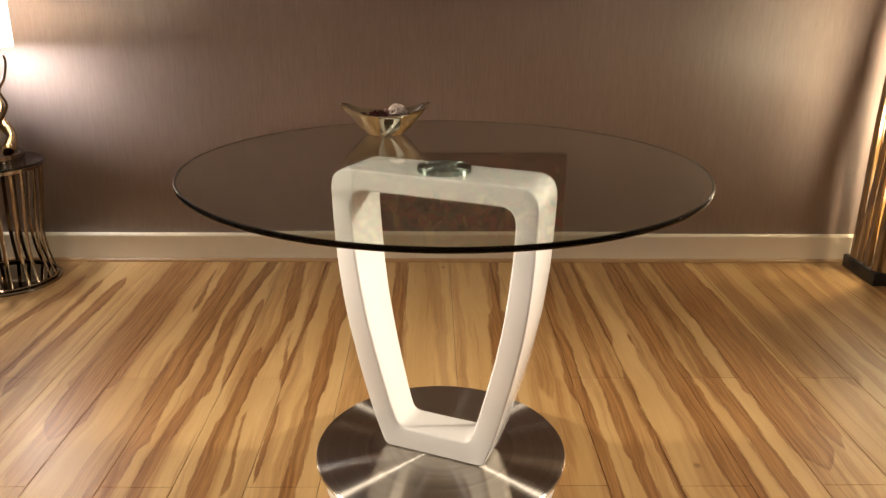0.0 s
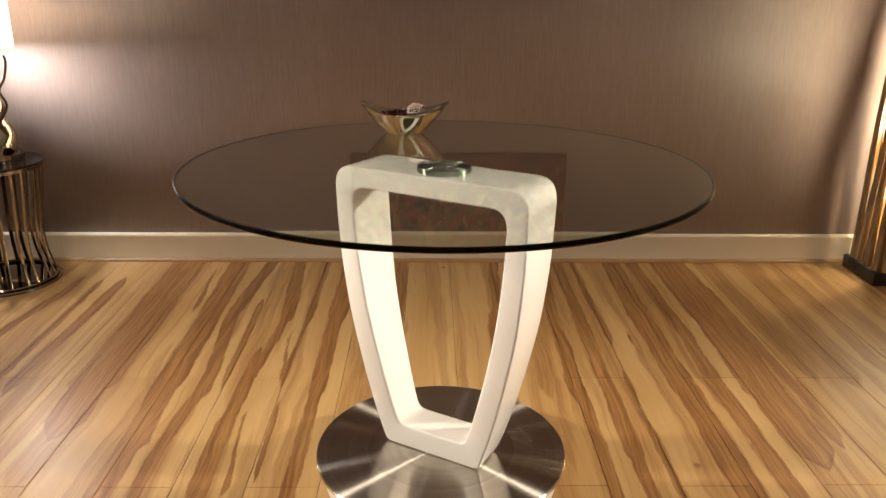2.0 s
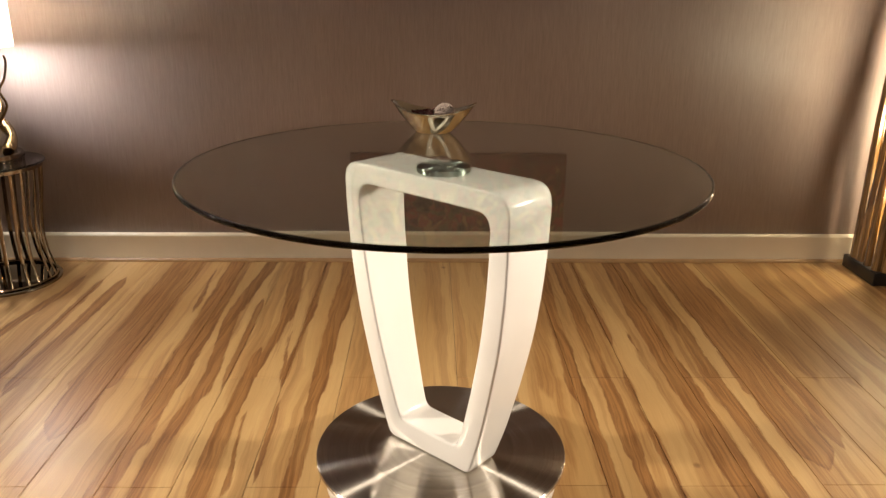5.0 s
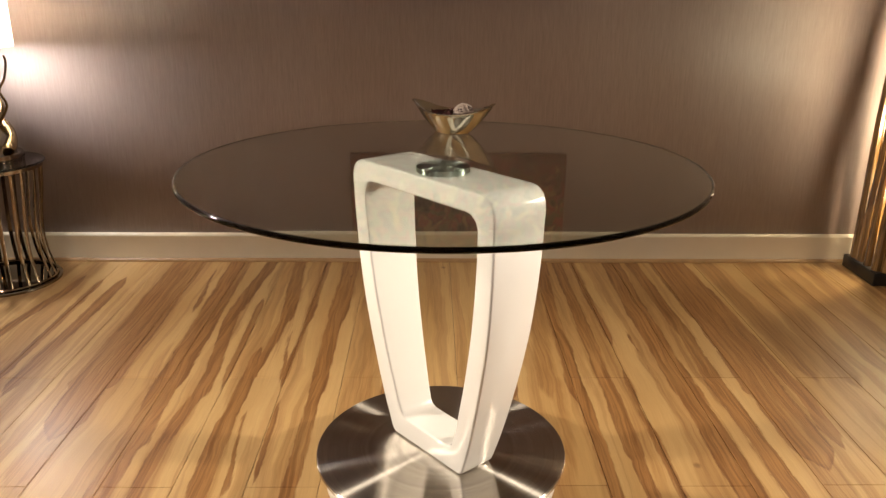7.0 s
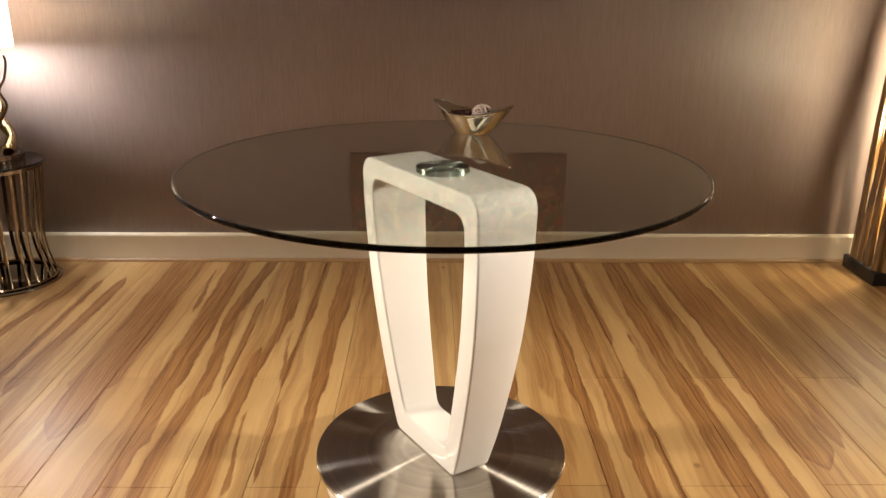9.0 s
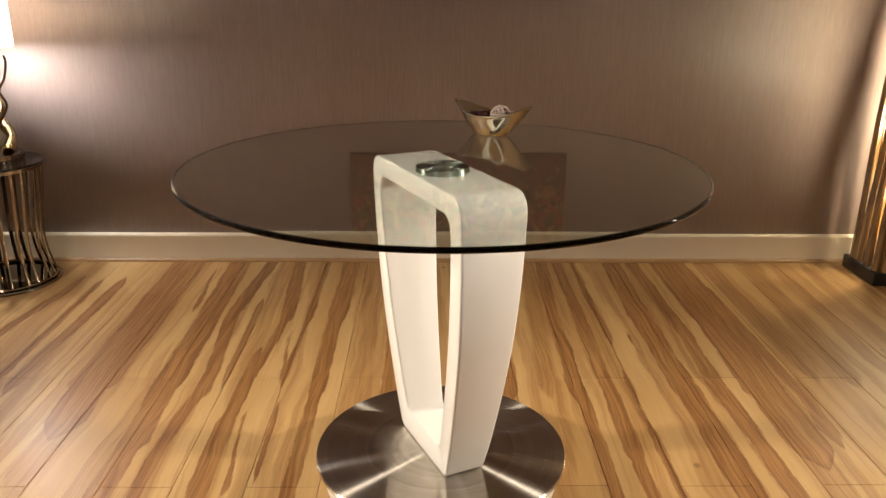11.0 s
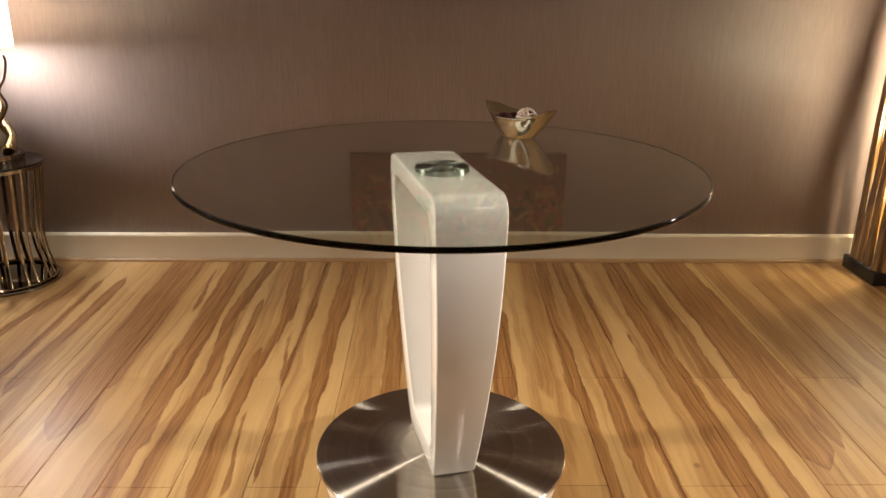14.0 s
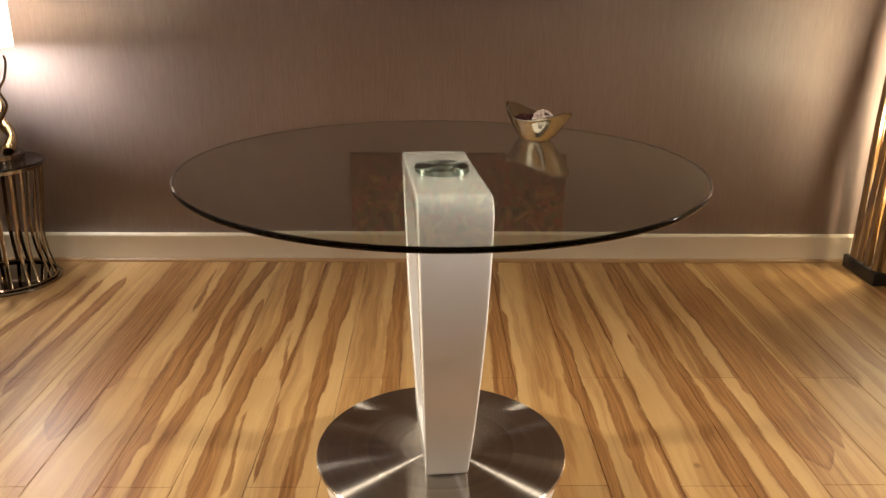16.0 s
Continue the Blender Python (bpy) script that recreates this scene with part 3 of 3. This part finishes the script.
def dining_table():
    table = thing("dining_table", pose(0, 0, 0), "round clear glass dining table with white gloss pedestal", "table")
    # base disc
    t = 0.014
    part("base_disc", lathe([(0.0, -t), (BASE_R - 0.003, -t), (BASE_R, -t + 0.003), (BASE_R, -0.0034), (BASE_R - 0.0008, -0.0015), (BASE_R - 0.0022, -0.0004), (BASE_R - 0.004, 0.0), (0.0, 0.0)], 160),
         M_STEEL, table, "circular brushed stainless steel base disc", pose(0, 0, BASE_Z))
    part("pedestal", pedestal_mesh(), M_WHITE, table, "white gloss lacquered open trapezoid pedestal", pose(0, 0, 0.0005, 0, 0, -FRAME_TURN))
    dx, dy = TOP_OFF
    hub_h = GLASS_Z - GLASS_T - FRAME_TOP - 0.001
    part("hub", lathe([(0.0, 0.0), (0.064, 0.0), (0.064, hub_h - 0.001), (0.063, hub_h - 0.0002), (0.0, hub_h - 0.0002)], 96), M_HUB, table,
         "round steel mounting hub", pose(dx, dy, FRAME_TOP + 0.0006))
    r, g = GLASS_R, GLASS_T
    # pencil-polished rim
    rim = [(r - 0.0042 + 0.0042 * math.cos(radians(a)), -g / 2 + g / 2 * math.sin(radians(a))) for a in range(-90, 91, 12)]
    top = part("glass_top", lathe([(0.0, -g), (r - 0.012, -g)] + rim + [(r - 0.012, 0.0), (0.0, 0.0)], 256),
               M_GLASS, table, "clear round toughened glass top with polished edge", pose(dx, dy, GLASS_Z))
    top.visible_shadow = False
    # ring added inside the rim: tints it green and casts its shadow
    part("rim_shadow_ring", lathe([(r - 0.0068, -0.0108), (r - 0.0018, -0.0103), (r - 0.0018, -0.0017), (r - 0.0068, -0.0012), (r - 0.0068, -0.0108)], 256), M_EDGE, top,
         "green tinted ring inside the glass rim, added to cast its shadow")
    return table


# ---------------------------------------------------------------- the bowl and what lies in it
BOWL = Vector((-0.158, 0.380, GLASS_Z + 0.0006))
BOWL_TURN = 4.5


def bowl_point(phi, s, grow=0.0):
    """A point of the bowl's shell: phi round it, s from the foot's middle (0) to the rim (1)."""
    c, n = math.cos(phi), math.sin(phi)
    e = 1.80 + 0.45 * c
    k = (abs(c) ** e + abs(n) ** e) ** (-1 / e)
    rim = Vector((0.123 * k * c, 0.061 * k * n, 0.053 + 0.0290 * abs(c) ** 2.4 + (-0.001 if c < 0 else 0.001) * abs(c) ** 3))
    foot = Vector((0.050 * c, 0.036 * n, 0.0))
    if s < 0.25:
        p = foot * (s / 0.25)
    else:
        u = (s - 0.25) / 0.75
        p = foot.lerp(rim, u ** 0.93)
        p.z = rim.z * (0.78 * u + 0.22 * u ** 1.8)
    return p + Vector((0, 0, grow))


def bowl():
    ob = thing("decorative_bowl", Matrix.Translation(BOWL) @ pose(0, 0, 0, 0, 0, BOWL_TURN),
               "polished silver-gilt boat-shaped bowl standing on the glass", "bowl")
    bm = bmesh.new()
    steps, ss = 72, [0.0, 0.10, 0.2, 0.25, 0.3, 0.38, 0.46, 0.54, 0.62, 0.70, 0.78, 0.86, 0.93, 1.0]
    rings = []
    for s in ss:
        rings.append([bm.verts.new(bowl_point(2 * math.pi * i / steps, s)) for i in range(steps)] if s else [bm.verts.new((0, 0, 0))])
    # thick rolled rim
    for grow, lift in ((1.022, 0.0014), (1.026, 0.0034), (1.010, 0.0050), (0.985, 0.0048)):
        ring = []
        for i in range(steps):
            p = bowl_point(2 * math.pi * i / steps, 1.0)
            ring.append(bm.verts.new((p.x * grow, p.y * grow, p.z + lift)))
        rings.append(ring)
    for s in ss[::-1]:
        if s:
            ring = []
            for i in range(steps):
                p = bowl_point(2 * math.pi * i / steps, s)
                f = 1 - 0.0032 / max(Vector((p.x, p.y)).length, 0.02)
                ring.append(bm.verts.new((p.x * f, p.y * f, p.z + (0.0035 if s < 0.4 else 0.0012))))
            rings.append(ring)
        else:
            rings.append([bm.verts.new((0, 0, 0.0035))])
    for a, b in zip(rings, rings[1:]):
        for i in range(steps):
            j = (i + 1) % steps
            if len(a) == 1:
                bm.faces.new((a[0], b[i], b[j]))
            elif len(b) == 1:
                bm.faces.new((a[i], a[j], b[0]))
            else:
                bm.faces.new((a[i], a[j], b[j], b[i]))
    part("shell", bm, M_BOWL, ob)
    return ob


def wicker_ball(name, place, radius, strands, seed, label, material):
    """A ball wound from thin canes round a darker middle."""
    rng = random.Random(seed)
    m = Matrix.Translation(BOWL) @ pose(0, 0, 0, 0, 0, BOWL_TURN) @ Matrix.Translation(place)
    ob = thing(name, m, label, "ball")
    bm = bmesh.new()
    for k in range(strands):
        turn = Euler((rng.uniform(0, 6.28), rng.uniform(0, 6.28), rng.uniform(0, 6.28))).to_matrix()
        r = radius * rng.uniform(0.90, 1.0)
        tilt = rng.uniform(-0.3, 0.3) * radius
        pts = [turn @ Vector((math.sqrt(max(r * r - tilt * tilt, 1e-8)) * math.cos(a), math.sqrt(max(r * r - tilt * tilt, 1e-8)) * math.sin(a), tilt + 0.05 * radius * math.sin(3 * a + k)))
               for a in [2 * math.pi * i / 28 for i in range(28)]]
        tube(pts, radius * rng.uniform(0.05, 0.09), 5, True, bm)
    part("canes", bm, material, ob)
    # dark sphere added inside, so the gaps between the canes look dark
    bm = bmesh.new()
    bmesh.ops.create_icosphere(bm, subdivisions=2, radius=radius * 0.80)
    for v in bm.verts:
        v.co *= 1 + 0.05 * noise.noise(v.co * 90)
    part("core", bm, M_CORE, ob)
    return ob


def potpourri():
    """Curled dried petals and husks heaped in the bowl."""
    rng = random.Random(11)
    bm = bmesh.new()
    for k in range(150):
        a, d = rng.uniform(0, 6.28), math.sqrt(rng.random())
        x, y = 0.078 * d * math.cos(a), 0.040 * d * math.sin(a)
        z = 0.030 + rng.uniform(0.0, 0.022) + 0.010 * (1 - d)
        size = rng.uniform(0.007, 0.014)
        turn = Euler((rng.uniform(-0.9, 0.9), rng.uniform(-0.9, 0.9), rng.uniform(0, 6.28))).to_matrix()
        rows = []
        for i in range(4):
            u = i / 3 - 0.5
            w = math.sqrt(max(0.05, 1 - (2 * u) ** 2)) * 0.5
            rows.append([turn @ Vector((u * size * 1.6, s * w * size, size * (0.5 * s * s * w + 0.5 * u * u))) + Vector((x, y, z)) for s in (-1, 0, 1)])
        up = turn @ Vector((0, 0, 0.0006))
        top = [[bm.verts.new(p + up) for p in r] for r in rows]
        low = [[bm.verts.new(p - up) for p in r] for r in rows]
        for i in range(3):
            for j in range(2):
                bm.faces.new((top[i][j], top[i + 1][j], top[i + 1][j + 1], top[i][j + 1]))
                bm.faces.new((low[i][j], low[i][j + 1], low[i + 1][j + 1], low[i + 1][j]))
    ob = part("potpourri", bm, M_PETAL, at=Matrix.Translation(BOWL) @ pose(0, 0, 0, 0, 0, BOWL_TURN))
    return tagged(ob, "heap of dark red dried petals in the bowl", "potpourri", kind="stuff")


# ---------------------------------------------------------------- side table with its lamp
def side_table():
    ob = thing("side_table", pose(-1.900, 1.46, 0), "round bronze strap side table with black glass top", "side table")
    z = 0.535
    part("top", lathe([(0.0, z - 0.010), (0.219, z - 0.010), (0.222, z - 0.007), (0.222, z - 0.003), (0.219, z), (0.0, z)], 80), M_SMOKE, ob,
         "round smoked glass top").visible_shadow = False
    part("top_band", lathe([(0.205, z - 0.026), (0.211, z - 0.026), (0.211, z - 0.0102), (0.205, z - 0.0102), (0.205, z - 0.026)], 80), M_ROD, ob)
    part("base_plate", lathe([(0.0, 0.0), (0.220, 0.0), (0.223, 0.003), (0.223, 0.011), (0.220, 0.0135), (0.0, 0.0135)], 80), M_MIRROR, ob, "mirror-polished smoky base plate")
    part("base_ring", tube([(0.203 * math.cos(2 * math.pi * k / 80), 0.203 * math.sin(2 * math.pi * k / 80), 0.020) for k in range(80)], 0.0065, 8, True), M_ROD, ob)
    rows = [(0.203, z - 0.03), (0.196, 0.42), (0.180, 0.31), (0.172, 0.22), (0.178, 0.13), (0.190, 0.07), (0.205, 0.020)]
    run = spline([(r, 0, h) for r, h in rows], 6)
    # flat bowed straps, in pairs
    bm = bmesh.new()
    rings = []
    for p in run:
        rings.append([bm.verts.new((p.x + u, v, p.z)) for u, v in ((-0.0022, -0.0072), (0.0012, -0.0080), (0.0028, -0.0050), (0.0034, 0.0), (0.0028, 0.0050), (0.0012, 0.0080), (-0.0022, 0.0072))])
    for low, high in zip(rings, rings[1:]):
        for k in range(7):
            bm.faces.new((low[k], low[(k + 1) % 7], high[(k + 1) % 7], high[k]))
    bm.faces.new(rings[0][::-1])
    bm.faces.new(rings[-1])
    mesh = to_mesh("strap", bm, M_ROD)
    for k in range(22):
        strap = new("strap", mesh)
        strap.parent = ob
        strap.matrix_basis = pose(0, 0, 0, 0, 0, 360 * (k // 2) / 11 + (6.5 if k % 2 else -6.5))
    return ob


def table_lamp():
    z = 0.5352
    ob = thing("table_lamp", pose(-1.889, 1.47, z), "gold twisted branch table lamp with lit white drum shade", "table lamp")
    part("foot", lathe([(0.0, 0.0), (0.128, 0.0), (0.131, 0.003), (0.131, 0.034), (0.128, 0.037), (0.0, 0.037)], 64), M_MIRROR, ob, "round polished dark metal foot")
    for k in range(5):
        a0 = 2 * math.pi * k / 5 + 0.3
        pts = []
        for i in range(9):
            u = i / 8
            a = a0 + 2.2 * u + 0.6 * math.sin(5 * u + k)
            r = 0.075 + 0.040 * math.sin(math.pi * min(1, u * 1.5)) - 0.055 * u ** 1.5 + 0.012 * math.sin(7 * u + 2 * k)
            pts.append((r * math.cos(a), r * math.sin(a), 0.037 + 0.40 * u))
        run = spline(pts, 5)
        n = len(run)
        part("branch", tube(run, [0.026 * (1 - 0.78 * (i / n) ** 1.1) * (1 + 0.12 * math.sin(i * 0.9 + k)) for i in range(n)], 10), M_GOLD, ob)
    # a thin tendril that loops out under the shade
    part("tendril", tube(spline([(0.10, -0.06, 0.17), (0.135, -0.05, 0.24), (0.12, -0.06, 0.30), (0.145, -0.055, 0.35), (0.158, -0.05, 0.41), (0.154, -0.05, 0.44)], 6), 0.005, 8), M_GOLD, ob)
    part("stem", tube([(0, 0, 0.037), (0, 0, 0.53)], 0.007, 10), M_CHROME, ob)
    part("shade", lathe([(0.157, 0.468), (0.159, 0.468), (0.159, 0.75), (0.157, 0.75), (0.157, 0.468)], 72), M_SHADE, ob, "glowing white fabric drum shade")
    part("bulb", lathe([(0.0, 0.470), (0.016, 0.474), (0.026, 0.490), (0.024, 0.510), (0.014, 0.535), (0.012, 0.560), (0.0, 0.562)], 20), M_BULB, ob).visible_shadow = False
    return ob


# ---------------------------------------------------------------- tall slatted lamp
def slatted_lamp():
    ob = thing("floor_lamp", pose(2.078, 1.535, 0), "tall lit floor lamp of lacquered split wood on black base", "floor lamp")
    part("base", box(-0.150, 0.150, -0.138, 0.138, 0.0, 0.060, 0.006), M_BLACK, ob, "square black lacquered base")
    rng = random.Random(21)
    count = 16
    for k in range(count):
        u = (k + 0.5) / count * 4
        side, f = int(u), u - int(u)
        e = 0.122
        x, y = [(-e + 2 * e * f, -e), (e, -e + 2 * e * f), (e - 2 * e * f, e), (-e, e - 2 * e * f)][side]
        pts, rad = [], []
        ph = rng.uniform(0, 6)
        for i in range(12):
            h = i / 11
            k2 = 1 - 0.16 * h + 0.025 * math.sin(3 * h * 3.1 + ph)
            pts.append((x * k2 + 0.006 * math.sin(5 * h + ph), y * k2 + 0.006 * math.cos(4 * h + ph), 0.0605 + 1.62 * h))
            rad.append((0.0190 + 0.005 * math.sin(6 * h + 2 * ph)) * (1 - 0.25 * h))
        part("slat", tube(spline(pts, 3), [r for r in resample([Vector((r, 0)) for r in rad], 34) for r in (r.x,)], 7), M_SLAT, ob)
    part("light_tube", tube([(0, 0, 0.10), (0, 0, 1.5)], 0.016, 14), M_BULB, ob, "warm glowing tube").visible_shadow = False
    return ob


room()
downlights()
wall_painting()
turntable_ob = turntable()
table_ob = dining_table()
bowl_ob = bowl()
ball_ob = wicker_ball("wicker_ball", Vector((0.034, -0.002, 0.054)), 0.029, 17, 2, "bleached wicker ball lying in the bowl", M_WICKER)
husk_ob = wicker_ball("husk_ball", Vector((0.004, 0.006, 0.049)), 0.020, 12, 7, "small brown dried husk ball lying in the bowl", M_HUSK)
petals_ob = potpourri()
side_table()
table_lamp()
slatted_lamp()
floor()


def motions():
    """The turntable carries the table and all that stands on it slowly round."""
    times = [float(k) for k in range(17)]
    for ob in (turntable_ob, table_ob, bowl_ob, ball_ob, husk_ob, petals_ob):
        start = ob.matrix_basis.copy()
        walk(ob, [(t, pose(0, 0, 0, 0, 0, -turned(t)) @ start) for t in times])


motions()
